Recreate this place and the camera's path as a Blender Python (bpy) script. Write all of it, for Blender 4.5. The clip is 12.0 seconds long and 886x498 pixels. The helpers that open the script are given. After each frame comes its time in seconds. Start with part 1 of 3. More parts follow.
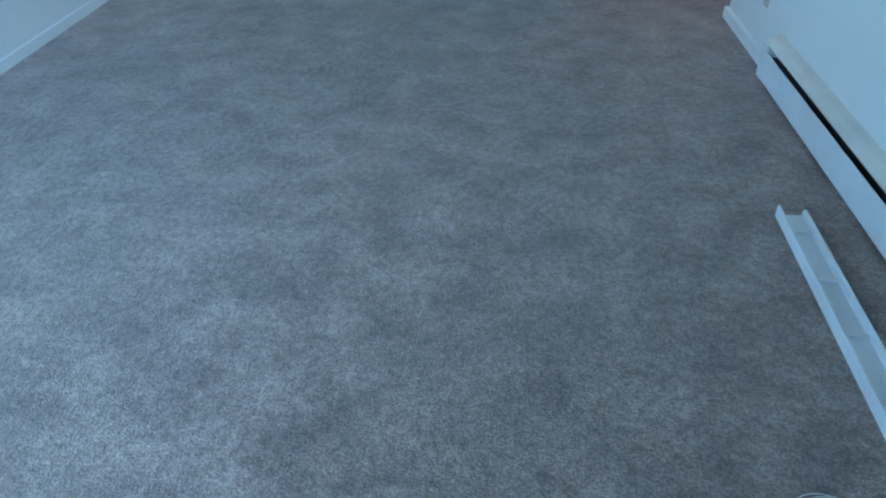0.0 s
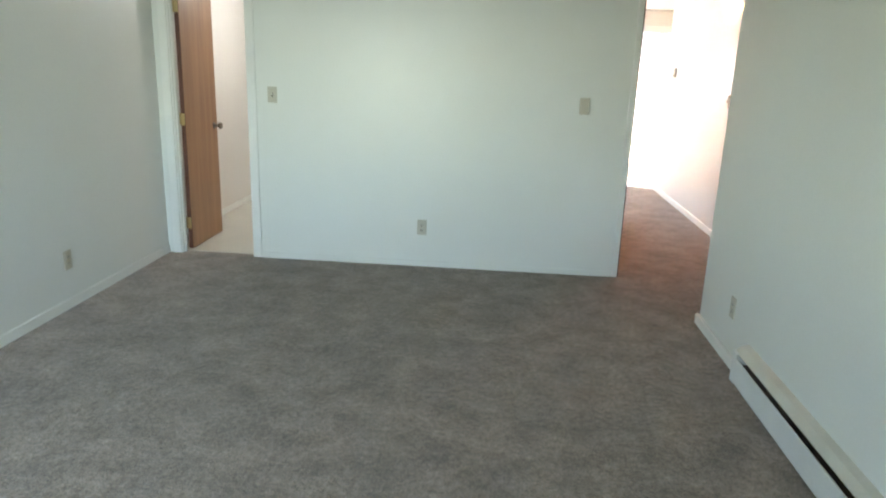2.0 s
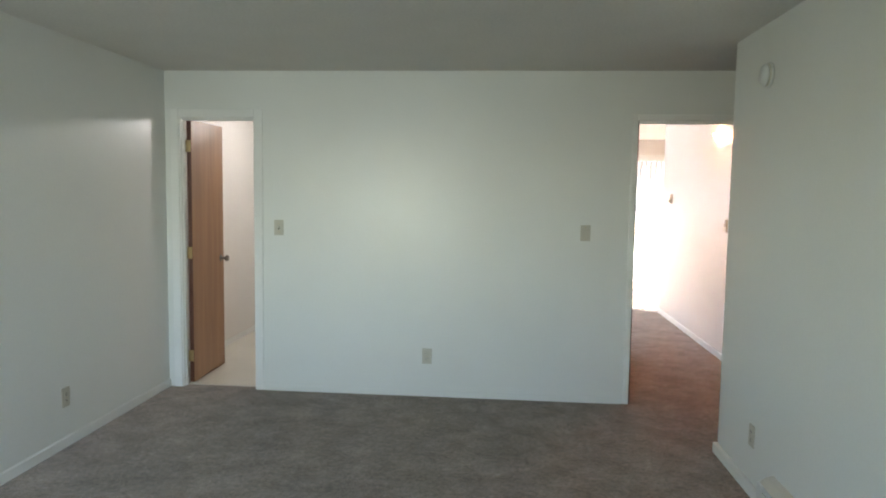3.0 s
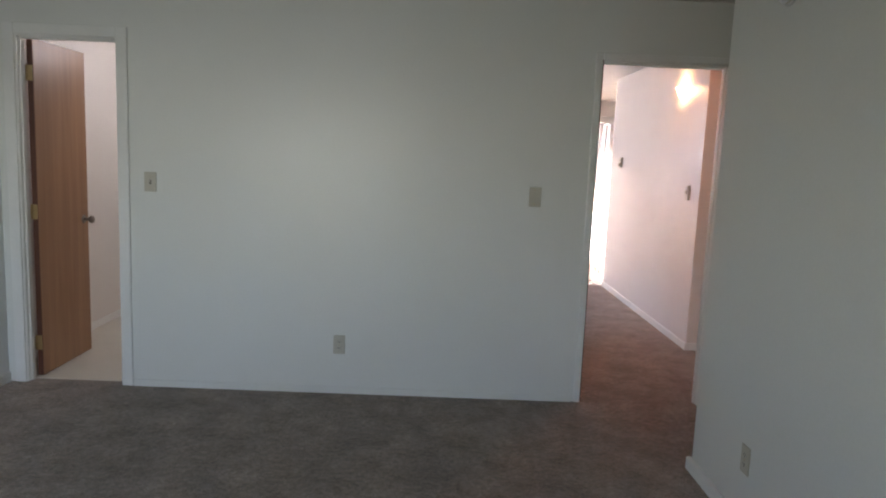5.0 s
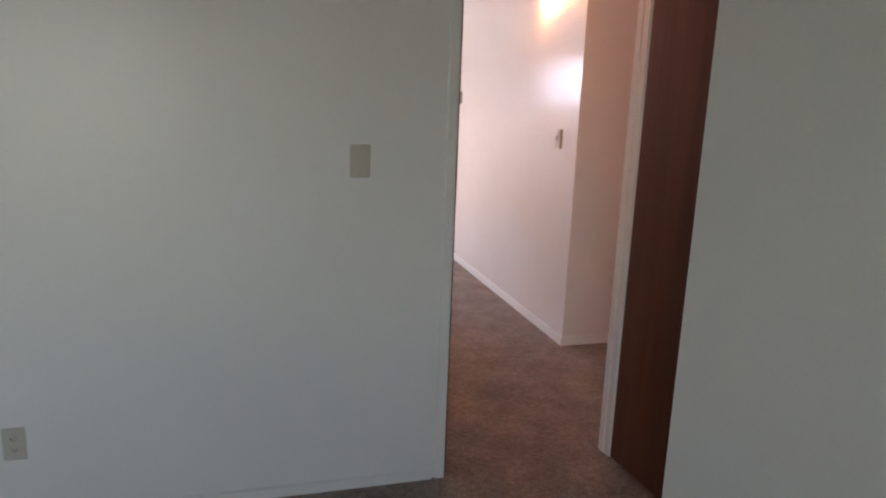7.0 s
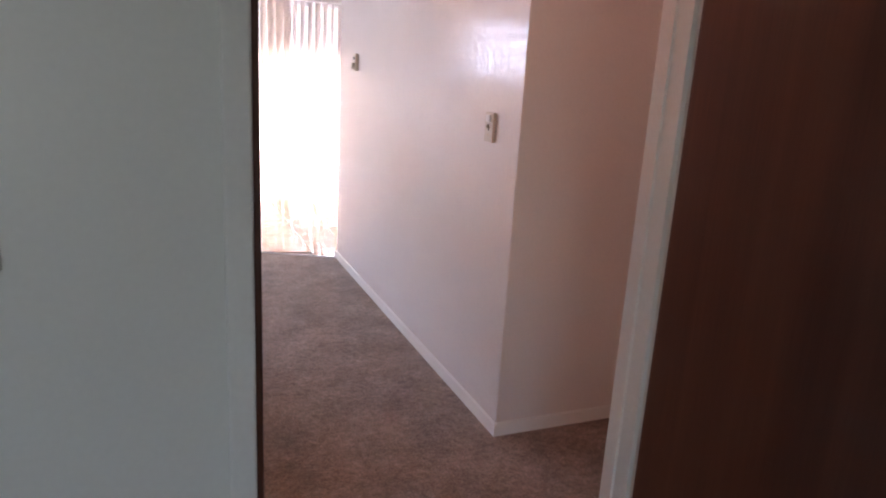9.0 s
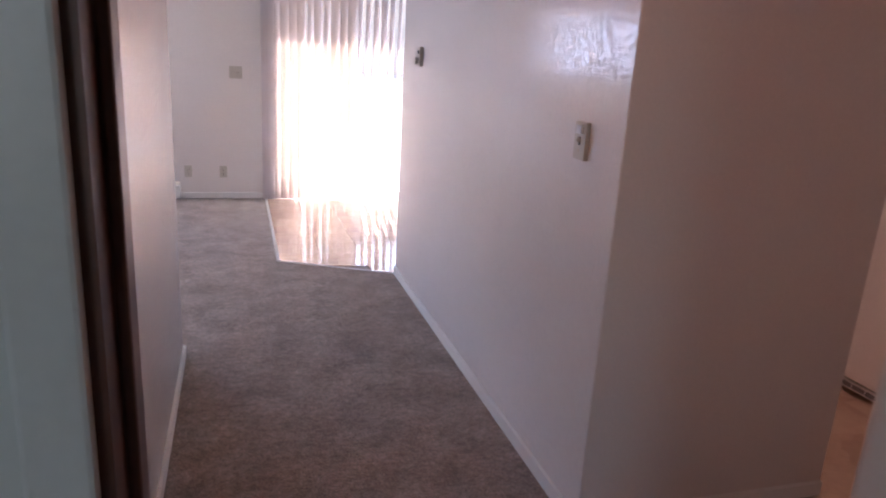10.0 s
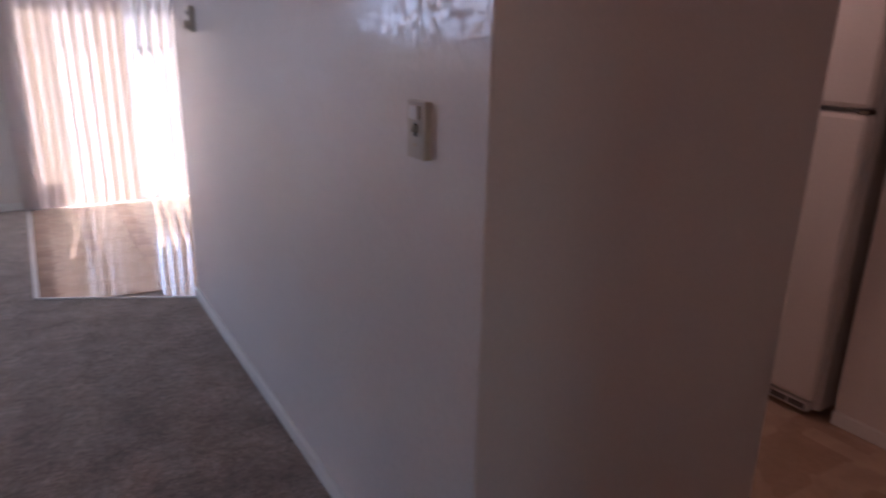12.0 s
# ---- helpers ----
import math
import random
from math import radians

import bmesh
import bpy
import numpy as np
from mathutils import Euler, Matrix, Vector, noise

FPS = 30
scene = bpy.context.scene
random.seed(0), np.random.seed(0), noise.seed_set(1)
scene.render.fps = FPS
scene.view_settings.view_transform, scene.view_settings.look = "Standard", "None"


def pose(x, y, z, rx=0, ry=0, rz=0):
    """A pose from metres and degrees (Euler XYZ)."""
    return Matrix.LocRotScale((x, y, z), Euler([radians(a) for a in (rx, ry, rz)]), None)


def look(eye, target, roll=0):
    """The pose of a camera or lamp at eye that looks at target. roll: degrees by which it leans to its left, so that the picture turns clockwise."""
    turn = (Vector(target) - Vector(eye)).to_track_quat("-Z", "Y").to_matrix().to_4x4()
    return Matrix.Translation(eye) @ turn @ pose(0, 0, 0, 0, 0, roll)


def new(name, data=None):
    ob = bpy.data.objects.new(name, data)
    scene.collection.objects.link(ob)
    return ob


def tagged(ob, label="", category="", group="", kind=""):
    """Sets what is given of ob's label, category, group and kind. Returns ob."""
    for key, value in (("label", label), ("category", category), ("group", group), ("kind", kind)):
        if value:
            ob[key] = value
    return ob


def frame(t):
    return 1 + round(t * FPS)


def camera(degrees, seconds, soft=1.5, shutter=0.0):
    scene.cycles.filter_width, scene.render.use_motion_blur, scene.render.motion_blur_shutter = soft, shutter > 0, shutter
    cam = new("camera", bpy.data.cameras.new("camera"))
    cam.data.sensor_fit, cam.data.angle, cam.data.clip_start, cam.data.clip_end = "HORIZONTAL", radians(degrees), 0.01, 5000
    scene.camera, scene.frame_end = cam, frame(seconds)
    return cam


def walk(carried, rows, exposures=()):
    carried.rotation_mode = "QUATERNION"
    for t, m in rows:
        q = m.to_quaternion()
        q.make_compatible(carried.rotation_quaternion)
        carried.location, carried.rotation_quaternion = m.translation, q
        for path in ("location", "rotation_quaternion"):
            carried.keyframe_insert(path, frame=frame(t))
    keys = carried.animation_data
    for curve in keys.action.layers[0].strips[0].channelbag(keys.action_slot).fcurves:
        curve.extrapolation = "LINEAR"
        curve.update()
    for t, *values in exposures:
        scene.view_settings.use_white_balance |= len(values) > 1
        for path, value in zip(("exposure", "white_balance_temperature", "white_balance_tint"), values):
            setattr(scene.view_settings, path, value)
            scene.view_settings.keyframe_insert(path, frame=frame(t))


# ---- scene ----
cam = camera(65.8, 12.0, soft=2.0, shutter=0.2)
PATH = [
    (0, (-0.882, -4.892, 1.365), (-1.043, -3.312, 0.15), -2.1),
    (0.5, (-0.861, -4.963, 1.397), (-1.042, -3.376, 0.192), 0.0),
    (1, (-0.903, -5.022, 1.461), (-1.032, -3.23, 0.582), 0.7),
    (1.5, (-0.929, -5.04, 1.492), (-1.054, -3.143, 0.872), 1.9),
    (2, (-0.93, -5.024, 1.516), (-1.073, -3.099, 0.99), 2.0),
    (2.5, (-0.942, -5.034, 1.56), (-1.102, -3.053, 1.332), 1.2),
    (2.7, (-0.935, -5.038, 1.552), (-1.103, -3.052, 1.385), 0.9),
    (4.3, (-1.01, -4.525, 1.466), (-1.133, -2.538, 1.271), 0.7),
    (4.5, (-0.945, -4.441, 1.478), (-1.015, -2.455, 1.258), 1.3),
    (5, (-0.92, -4.057, 1.456), (-0.892, -2.075, 1.192), 2.4),
    (5.5, (-0.884, -3.65, 1.456), (-0.821, -1.674, 1.156), 2.5),
    (6, (-0.878, -3.223, 1.452), (-0.59, -1.271, 1.128), 1.6),
    (6.5, (-0.78, -2.806, 1.455), (-0.42, -0.872, 1.092), 2.2),
    (7, (-0.704, -2.367, 1.468), (-0.162, -0.49, 1.04), 2.1),
    (7.5, (-0.566, -1.993, 1.439), (0.148, -0.182, 0.98), 1.8),
    (9.3, (-0.014, -0.806, 1.471), (0.738, 0.975, 0.957), 3.4),
    (9.5, (0.041, -0.696, 1.459), (0.741, 1.105, 0.94), 3.4),
    (10, (0.101, -0.416, 1.476), (0.667, 1.426, 0.944), 3.4),
    (10.5, (0.196, -0.228, 1.485), (0.537, 1.68, 0.992), 1.1),
    (11, (0.325, -0.078, 1.492), (0.522, 1.872, 1.094), 1.1),
    (11.5, (0.386, 0.104, 1.459), (0.729, 2.018, 0.991), 1.7),
    (12, (0.452, 0.307, 1.443), (1.442, 1.938, 0.844), 1.2),
]
EXPOSURES = [
    (0, 4.6, 4550, 1), (0.6, 4.6, 4900, 1), (1.2, 4.65, 5900, 3), (2.5, 4.3, 6900, 8),
    (4.3, 3.65, 6800, 19), (5.5, 3.42, 6800, 22), (7.5, 3.48, 7000, 25), (9.3, 3.15, 6200, 25),
    (10, 2.7, 5850, 24), (10.5, 2.3, 5600, 23), (11, 1.95, 5500, 23), (12, 1.85, 5600, 22),
]
walk(cam, [(t, look(eye, aim, roll)) for t, eye, aim, roll in PATH], EXPOSURES)

# ---- world, sun, large lights ----
FY = 6.74                        # far wall with the sliding door
world = bpy.data.worlds.new("sky")
scene.world = world
world.use_nodes = True
wn = world.node_tree.nodes
sky = wn.new("ShaderNodeTexSky")
sky.sky_type = 'NISHITA'
sky.sun_disc = False
SUN_FROM = Vector((0.12, 1.0, 1.04)).normalized()
sky.sun_elevation = math.asin(SUN_FROM.z)
sky.sun_rotation = math.atan2(SUN_FROM.x, SUN_FROM.y)
wn["Background"].inputs["Strength"].default_value = 0.15
world.node_tree.links.new(sky.outputs[0], wn["Background"].inputs["Color"])


def lamp(name, kind, matrix, energy, color=(1, 1, 1), size=None):
    data = bpy.data.lights.new(name, kind)
    data.energy, data.color = energy, color
    if kind == 'AREA':
        data.shape, data.size, data.size_y = 'RECTANGLE', size[0], size[1]
    elif kind == 'SUN':
        data.angle = radians(0.5)
    else:
        data.shadow_soft_size = size
    ob = new(name, data)
    ob.matrix_world = matrix
    return ob


lamp("sun", 'SUN', look(SUN_FROM * 30, (0, 0, 0)), 5.0, (1.0, 0.93, 0.82))
# daylight standing in the bedroom window: sky above, garden green below; and in the living room window
BX0, BX1 = -3.2, -1.7            # bedroom window
lamp("bedroom_sky_light", 'AREA', look((-2.45, -5.94, 1.8), (-3.1, -3.4, 0.7)), 1.5, (0.55, 0.76, 1.0), (1.4, 0.6)).data.spread = radians(115)
lamp("bedroom_garden_light", 'AREA', look((-2.45, -5.94, 1.2), (-2.0, 0, 1.5)), 0.75, (0.96, 1.0, 0.59), (1.4, 0.6)).data.spread = radians(125)
lamp("living_daylight", 'AREA', look((-2.5, FY + 0.04, 1.74), (-2.5, 0, 1.4)), 8.6, (0.68, 0.79, 1.0), (2.7, 0.62))
# lamps of the place, and a fill in the kitchen
lamp("hall_sconce_bulb", 'POINT', pose(1.09, 1.82, 2.11), 0.2, (1.0, 0.45, 0.22), 0.02)
lamp("hall_ceiling_bulb", 'POINT', pose(0.38, 0.5, 2.3), 0.68, (1.0, 0.38, 0.24), 0.06)
# unseen bulb added to brighten the fridge and kitchen floor
lamp("kitchen_fill_bulb", 'POINT', pose(2.5, 2.3, 2.3), 3.4, (1.0, 0.6, 0.46), 0.06)
lamp("washroom_bulb", 'POINT', pose(-0.75, 0.6, 2.2), 0.2, (1.0, 0.6, 0.4), 0.06)
lamp("bath_bulb", 'POINT', pose(-2.6, 1.4, 2.2), 1.6, (0.97, 0.97, 1.0), 0.08)

# ---- materials ----


def material(name, color, rough=0.6, metal=0.0, spec=0.5, vary=0.06, scale=3.0, grain=0.04, grain_scale=90.0,
             bump=0.1, bump_scale=120.0, bump_dist=0.002, stretch=(1, 1, 1), rough_vary=0.0, glow=None):
    m = bpy.data.materials.new(name)
    m.use_nodes = True
    nt = m.node_tree
    n, l = nt.nodes, nt.links
    b = n["Principled BSDF"]
    b.inputs["Roughness"].default_value = rough
    b.inputs["Metallic"].default_value = metal
    b.inputs["Specular IOR Level"].default_value = spec
    tc = n.new("ShaderNodeTexCoord")
    mp = n.new("ShaderNodeMapping")
    mp.inputs["Scale"].default_value = stretch
    l.new(tc.outputs["Object"], mp.inputs["Vector"])
    big = n.new("ShaderNodeTexNoise")
    big.inputs["Scale"].default_value = scale
    big.inputs["Detail"].default_value = 4
    l.new(mp.outputs[0], big.inputs["Vector"])
    fine = n.new("ShaderNodeTexNoise")
    fine.inputs["Scale"].default_value = grain_scale
    fine.inputs["Detail"].default_value = 3
    l.new(mp.outputs[0], fine.inputs["Vector"])
    mix1 = n.new("ShaderNodeMapRange")
    mix1.inputs["From Min"].default_value, mix1.inputs["From Max"].default_value = 0.3, 0.7
    mix1.inputs["To Min"].default_value, mix1.inputs["To Max"].default_value = 1 - vary, 1 + vary
    l.new(big.outputs["Fac"], mix1.inputs["Value"])
    mix2 = n.new("ShaderNodeMapRange")
    mix2.inputs["From Min"].default_value, mix2.inputs["From Max"].default_value = 0.3, 0.7
    mix2.inputs["To Min"].default_value, mix2.inputs["To Max"].default_value = 1 - grain, 1 + grain
    l.new(fine.outputs["Fac"], mix2.inputs["Value"])
    mul = n.new("ShaderNodeMath")
    mul.operation = 'MULTIPLY'
    l.new(mix1.outputs[0], mul.inputs[0])
    l.new(mix2.outputs[0], mul.inputs[1])
    col = n.new("ShaderNodeVectorMath")
    col.operation = 'SCALE'
    col.inputs[0].default_value = color
    l.new(mul.outputs[0], col.inputs["Scale"])
    l.new(col.outputs[0], b.inputs["Base Color"])
    if rough_vary:
        rv = n.new("ShaderNodeMapRange")
        rv.inputs["From Min"].default_value, rv.inputs["From Max"].default_value = 0.3, 0.7
        rv.inputs["To Min"].default_value = max(0.02, rough - rough_vary)
        rv.inputs["To Max"].default_value = min(1, rough + rough_vary)
        l.new(big.outputs["Fac"], rv.inputs["Value"])
        l.new(rv.outputs[0], b.inputs["Roughness"])
    if bump:
        bt = n.new("ShaderNodeTexNoise")
        bt.inputs["Scale"].default_value = bump_scale
        bt.inputs["Detail"].default_value = 3
        l.new(mp.outputs[0], bt.inputs["Vector"])
        bp = n.new("ShaderNodeBump")
        bp.inputs["Strength"].default_value = bump
        bp.inputs["Distance"].default_value = bump_dist
        l.new(bt.outputs["Fac"], bp.inputs["Height"])
        l.new(bp.outputs[0], b.inputs["Normal"])
    if glow:
        b.inputs["Emission Color"].default_value = (*glow[0], 1)
        b.inputs["Emission Strength"].default_value = glow[1]
    return m


def carpet_material():
    m = material("carpet_pile", (0.25, 0.195, 0.16), rough=1.0, spec=0.1, vary=0.07, scale=2.2, grain=0.38, grain_scale=120,
                 bump=0.6, bump_scale=170, bump_dist=0.008)
    nt = m.node_tree
    n, l = nt.nodes, nt.links
    b = n["Principled BSDF"]
    b.inputs["Sheen Weight"].default_value = 0.25
    b.inputs["Sheen Roughness"].default_value = 0.6
    # trodden patches: the pile leans this way and that
    old = [x for x in l if x.to_socket == b.inputs["Base Color"]][0].from_socket
    tr = n.new("ShaderNodeTexNoise")
    tr.inputs["Scale"].default_value = 5.0
    tr.inputs["Detail"].default_value = 9
    tr.inputs["Roughness"].default_value = 0.68
    tr.inputs["Distortion"].default_value = 0.25
    tc = [x for x in n if x.bl_idname == "ShaderNodeTexCoord"][0]
    l.new(tc.outputs["Object"], tr.inputs["Vector"])
    rg = n.new("ShaderNodeMapRange")
    rg.inputs["From Min"].default_value, rg.inputs["From Max"].default_value = 0.35, 0.65
    rg.inputs["To Min"].default_value, rg.inputs["To Max"].default_value = 0.68, 1.3
    l.new(tr.outputs["Fac"], rg.inputs["Value"])
    tuft = n.new("ShaderNodeTexNoise")
    tuft.inputs["Scale"].default_value = 36
    tuft.inputs["Detail"].default_value = 4
    tuft.inputs["Roughness"].default_value = 0.7
    l.new(tc.outputs["Object"], tuft.inputs["Vector"])
    tm = n.new("ShaderNodeMapRange")
    tm.inputs["From Min"].default_value, tm.inputs["From Max"].default_value = 0.35, 0.65
    tm.inputs["To Min"].default_value, tm.inputs["To Max"].default_value = 0.70, 1.28
    l.new(tuft.outputs["Fac"], tm.inputs["Value"])
    both = n.new("ShaderNodeMath")
    both.operation = 'MULTIPLY'
    l.new(rg.outputs[0], both.inputs[0])
    l.new(tm.outputs[0], both.inputs[1])
    sc = n.new("ShaderNodeVectorMath")
    sc.operation = 'SCALE'
    l.new(old, sc.inputs[0])
    l.new(both.outputs[0], sc.inputs["Scale"])
    l.new(sc.outputs[0], b.inputs["Base Color"])
    old_bump = [x for x in n if x.bl_idname == "ShaderNodeBump"][0]
    b2 = n.new("ShaderNodeBump")
    b2.inputs["Strength"].default_value = 0.55
    b2.inputs["Distance"].default_value = 0.03
    l.new(tr.outputs["Fac"], b2.inputs["Height"])
    b3 = n.new("ShaderNodeBump")
    b3.inputs["Strength"].default_value = 0.6
    b3.inputs["Distance"].default_value = 0.012
    l.new(tuft.outputs["Fac"], b3.inputs["Height"])
    l.new(b2.outputs[0], b3.inputs["Normal"])
    l.new(b3.outputs[0], old_bump.inputs["Normal"])
    return m


def knockdown_material():
    """Glossy white paint over trowelled wall texture: flat islands with ridged edges."""
    m = material("glossy_textured_wall_paint", (0.78, 0.755, 0.73), rough=0.15, spec=0.5, vary=0.03, scale=1.5, grain=0.02,
                 bump=0.03, bump_scale=30, bump_dist=0.002)
    nt = m.node_tree
    n, l = nt.nodes, nt.links
    b = n["Principled BSDF"]
    first = [x for x in n if x.bl_idname == "ShaderNodeBump"][0]
    tc = [x for x in n if x.bl_idname == "ShaderNodeTexCoord"][0]
    mp = n.new("ShaderNodeMapping")
    mp.inputs["Scale"].default_value = (1, 1, 0.7)
    l.new(tc.outputs["Object"], mp.inputs["Vector"])
    t = n.new("ShaderNodeTexNoise")
    t.inputs["Scale"].default_value = 78
    t.inputs["Detail"].default_value = 5
    t.inputs["Roughness"].default_value = 0.72
    t.inputs["Distortion"].default_value = 0.1
    l.new(mp.outputs[0], t.inputs["Vector"])
    r = n.new("ShaderNodeMapRange")
    r.interpolation_type = 'SMOOTHSTEP'
    r.inputs["From Min"].default_value, r.inputs["From Max"].default_value = 0.38, 0.5
    l.new(t.outputs["Fac"], r.inputs["Value"])
    # the trowel left some stretches almost smooth
    patch = n.new("ShaderNodeTexNoise")
    patch.inputs["Scale"].default_value = 4.5
    patch.inputs["Detail"].default_value = 3
    l.new(mp.outputs[0], patch.inputs["Vector"])
    amount = n.new("ShaderNodeMapRange")
    amount.inputs["From Min"].default_value, amount.inputs["From Max"].default_value = 0.38, 0.62
    amount.inputs["To Min"].default_value, amount.inputs["To Max"].default_value = 0.18, 0.28
    l.new(patch.outputs["Fac"], amount.inputs["Value"])
    b2 = n.new("ShaderNodeBump")
    b2.inputs["Distance"].default_value = 0.003
    l.new(amount.outputs[0], b2.inputs["Strength"])
    l.new(r.outputs[0], b2.inputs["Height"])
    l.new(first.outputs[0], b2.inputs["Normal"])
    l.new(b2.outputs[0], b.inputs["Normal"])
    return m


def wood_material(name, color, dark):
    m = bpy.data.materials.new(name)
    m.use_nodes = True
    nt = m.node_tree
    n, l = nt.nodes, nt.links
    b = n["Principled BSDF"]
    b.inputs["Roughness"].default_value = 0.42
    tc = n.new("ShaderNodeTexCoord")
    mp = n.new("ShaderNodeMapping")
    mp.inputs["Scale"].default_value = (9, 9, 0.5)
    l.new(tc.outputs["Object"], mp.inputs["Vector"])
    a = n.new("ShaderNodeTexNoise")
    a.inputs["Scale"].default_value = 2.0
    a.inputs["Detail"].default_value = 6
    a.inputs["Distortion"].default_value = 0.6
    l.new(mp.outputs[0], a.inputs["Vector"])
    mp2 = n.new("ShaderNodeMapping")
    mp2.inputs["Scale"].default_value = (160, 160, 3)
    l.new(tc.outputs["Object"], mp2.inputs["Vector"])
    f = n.new("ShaderNodeTexNoise")
    f.inputs["Scale"].default_value = 2.0
    l.new(mp2.outputs[0], f.inputs["Vector"])
    ad = n.new("ShaderNodeMath")
    ad.operation = 'MULTIPLY_ADD'
    ad.inputs[1].default_value = 0.35
    l.new(f.outputs["Fac"], ad.inputs[0])
    l.new(a.outputs["Fac"], ad.inputs[2])
    r = n.new("ShaderNodeValToRGB")
    r.color_ramp.elements[0].position, r.color_ramp.elements[1].position = 0.45, 0.9
    r.color_ramp.elements[0].color, r.color_ramp.elements[1].color = (*dark, 1), (*color, 1)
    l.new(ad.outputs[0], r.inputs["Fac"])
    l.new(r.outputs[0], b.inputs["Base Color"])
    bp = n.new("ShaderNodeBump")
    bp.inputs["Strength"].default_value = 0.1
    bp.inputs["Distance"].default_value = 0.001
    l.new(f.outputs["Fac"], bp.inputs["Height"])
    l.new(bp.outputs[0], b.inputs["Normal"])
    return m


def slat_material():
    m = material("translucent_blind_fabric", (0.70, 0.68, 0.71), rough=0.6, spec=0.2, vary=0.03, grain=0.06, grain_scale=300, bump=0.1, bump_scale=300)
    nt = m.node_tree
    n, l = nt.nodes, nt.links
    b, out = n["Principled BSDF"], n["Material Output"]
    tr = n.new("ShaderNodeBsdfTranslucent")
    tr.inputs["Color"].default_value = (0.52, 0.36, 0.25, 1)
    mx = n.new("ShaderNodeMixShader")
    mx.inputs["Fac"].default_value = 0.14
    l.new(b.outputs[0], mx.inputs[1])
    l.new(tr.outputs[0], mx.inputs[2])
    l.new(mx.outputs[0], out.inputs["Surface"])
    return m


def vinyl_material(name, a, c, rough=0.16):
    m = material(name, a, rough=rough, spec=0.5, vary=0.2, scale=7, grain=0.12, grain_scale=40, bump=0.02, bump_scale=9, bump_dist=0.004)
    nt = m.node_tree
    n, l = nt.nodes, nt.links
    b = n["Principled BSDF"]
    old = [x for x in l if x.to_socket == b.inputs["Base Color"]][0].from_socket
    oi = n.new("ShaderNodeObjectInfo")
    mx = n.new("ShaderNodeMix")
    mx.data_type = 'RGBA'
    mx.inputs[7].default_value = (*c, 1)
    mr = n.new("ShaderNodeMath")
    mr.operation = 'MULTIPLY'
    mr.inputs[1].default_value = 0.7
    l.new(oi.outputs["Random"], mr.inputs[0])
    l.new(mr.outputs[0], mx.inputs[0])
    l.new(old, mx.inputs[6])
    l.new(mx.outputs[2], b.inputs["Base Color"])
    return m


def glass_material():
    m = bpy.data.materials.new("clear_glass")
    m.use_nodes = True
    n, l = m.node_tree.nodes, m.node_tree.links
    b = n["Principled BSDF"]
    b.inputs["Transmission Weight"].default_value = 1.0
    b.inputs["Roughness"].default_value = 0.0
    b.inputs["IOR"].default_value = 1.45
    b.inputs["Base Color"].default_value = (0.98, 1, 0.99, 1)
    return m


CARPET = carpet_material()
WALL = material("satin_wall_paint", (0.76, 0.765, 0.73), rough=0.36, spec=0.5, vary=0.02, scale=1.3, grain=0.015, bump=0.25, bump_scale=70, bump_dist=0.002, rough_vary=0.06)
HALLWALL = knockdown_material()
FLATWALL = material("matt_wall_paint", (0.74, 0.70, 0.66), rough=0.6, spec=0.3, vary=0.02, scale=1.3, grain=0.02, bump=0.25, bump_scale=60, bump_dist=0.002)
CEIL = material("ceiling_paint", (0.70, 0.69, 0.66), rough=0.9, spec=0.2, vary=0.02, grain=0.05, grain_scale=60, bump=0.5, bump_scale=90, bump_dist=0.005)
TRIM = material("white_trim_paint", (0.80, 0.80, 0.77), rough=0.32, vary=0.03, grain=0.02, bump=0.06, bump_scale=40)
WOOD = wood_material("oak_veneer", (0.36, 0.19, 0.095), (0.27, 0.135, 0.065))
DARKWOOD = wood_material("dark_reddish_wood", (0.14, 0.052, 0.03), (0.085, 0.03, 0.018))
BRASS = material("worn_brass", (0.55, 0.42, 0.22), rough=0.35, metal=1.0, vary=0.1, bump=0)
STEEL = material("dull_dark_metal", (0.22, 0.19, 0.16), rough=0.4, metal=1.0, vary=0.1, bump=0)
PLATE = material("ivory_plastic", (0.52, 0.49, 0.41), rough=0.35, vary=0.03, grain=0.02, bump=0)
SLOT = material("dark_slot", (0.03, 0.028, 0.025), rough=0.7, bump=0)
ENAMEL = material("white_enamelled_steel", (0.72, 0.73, 0.72), rough=0.35, vary=0.05, scale=6, grain=0.03, bump=0.04)
CREAM = material("cream_enamelled_steel", (0.62, 0.60, 0.52), rough=0.4, vary=0.05, scale=6, grain=0.03, bump=0.04)
SLAT = slat_material()
JAMBWOOD = wood_material("lighter_stained_jamb", (0.36, 0.19, 0.12), (0.24, 0.12, 0.08))
TILE = vinyl_material("glossy_brown_vinyl", (0.27, 0.17, 0.12), (0.36, 0.25, 0.18), 0.05)
KITCHEN_VINYL = vinyl_material("tan_kitchen_vinyl", (0.30, 0.19, 0.13), (0.4, 0.28, 0.19), 0.3)
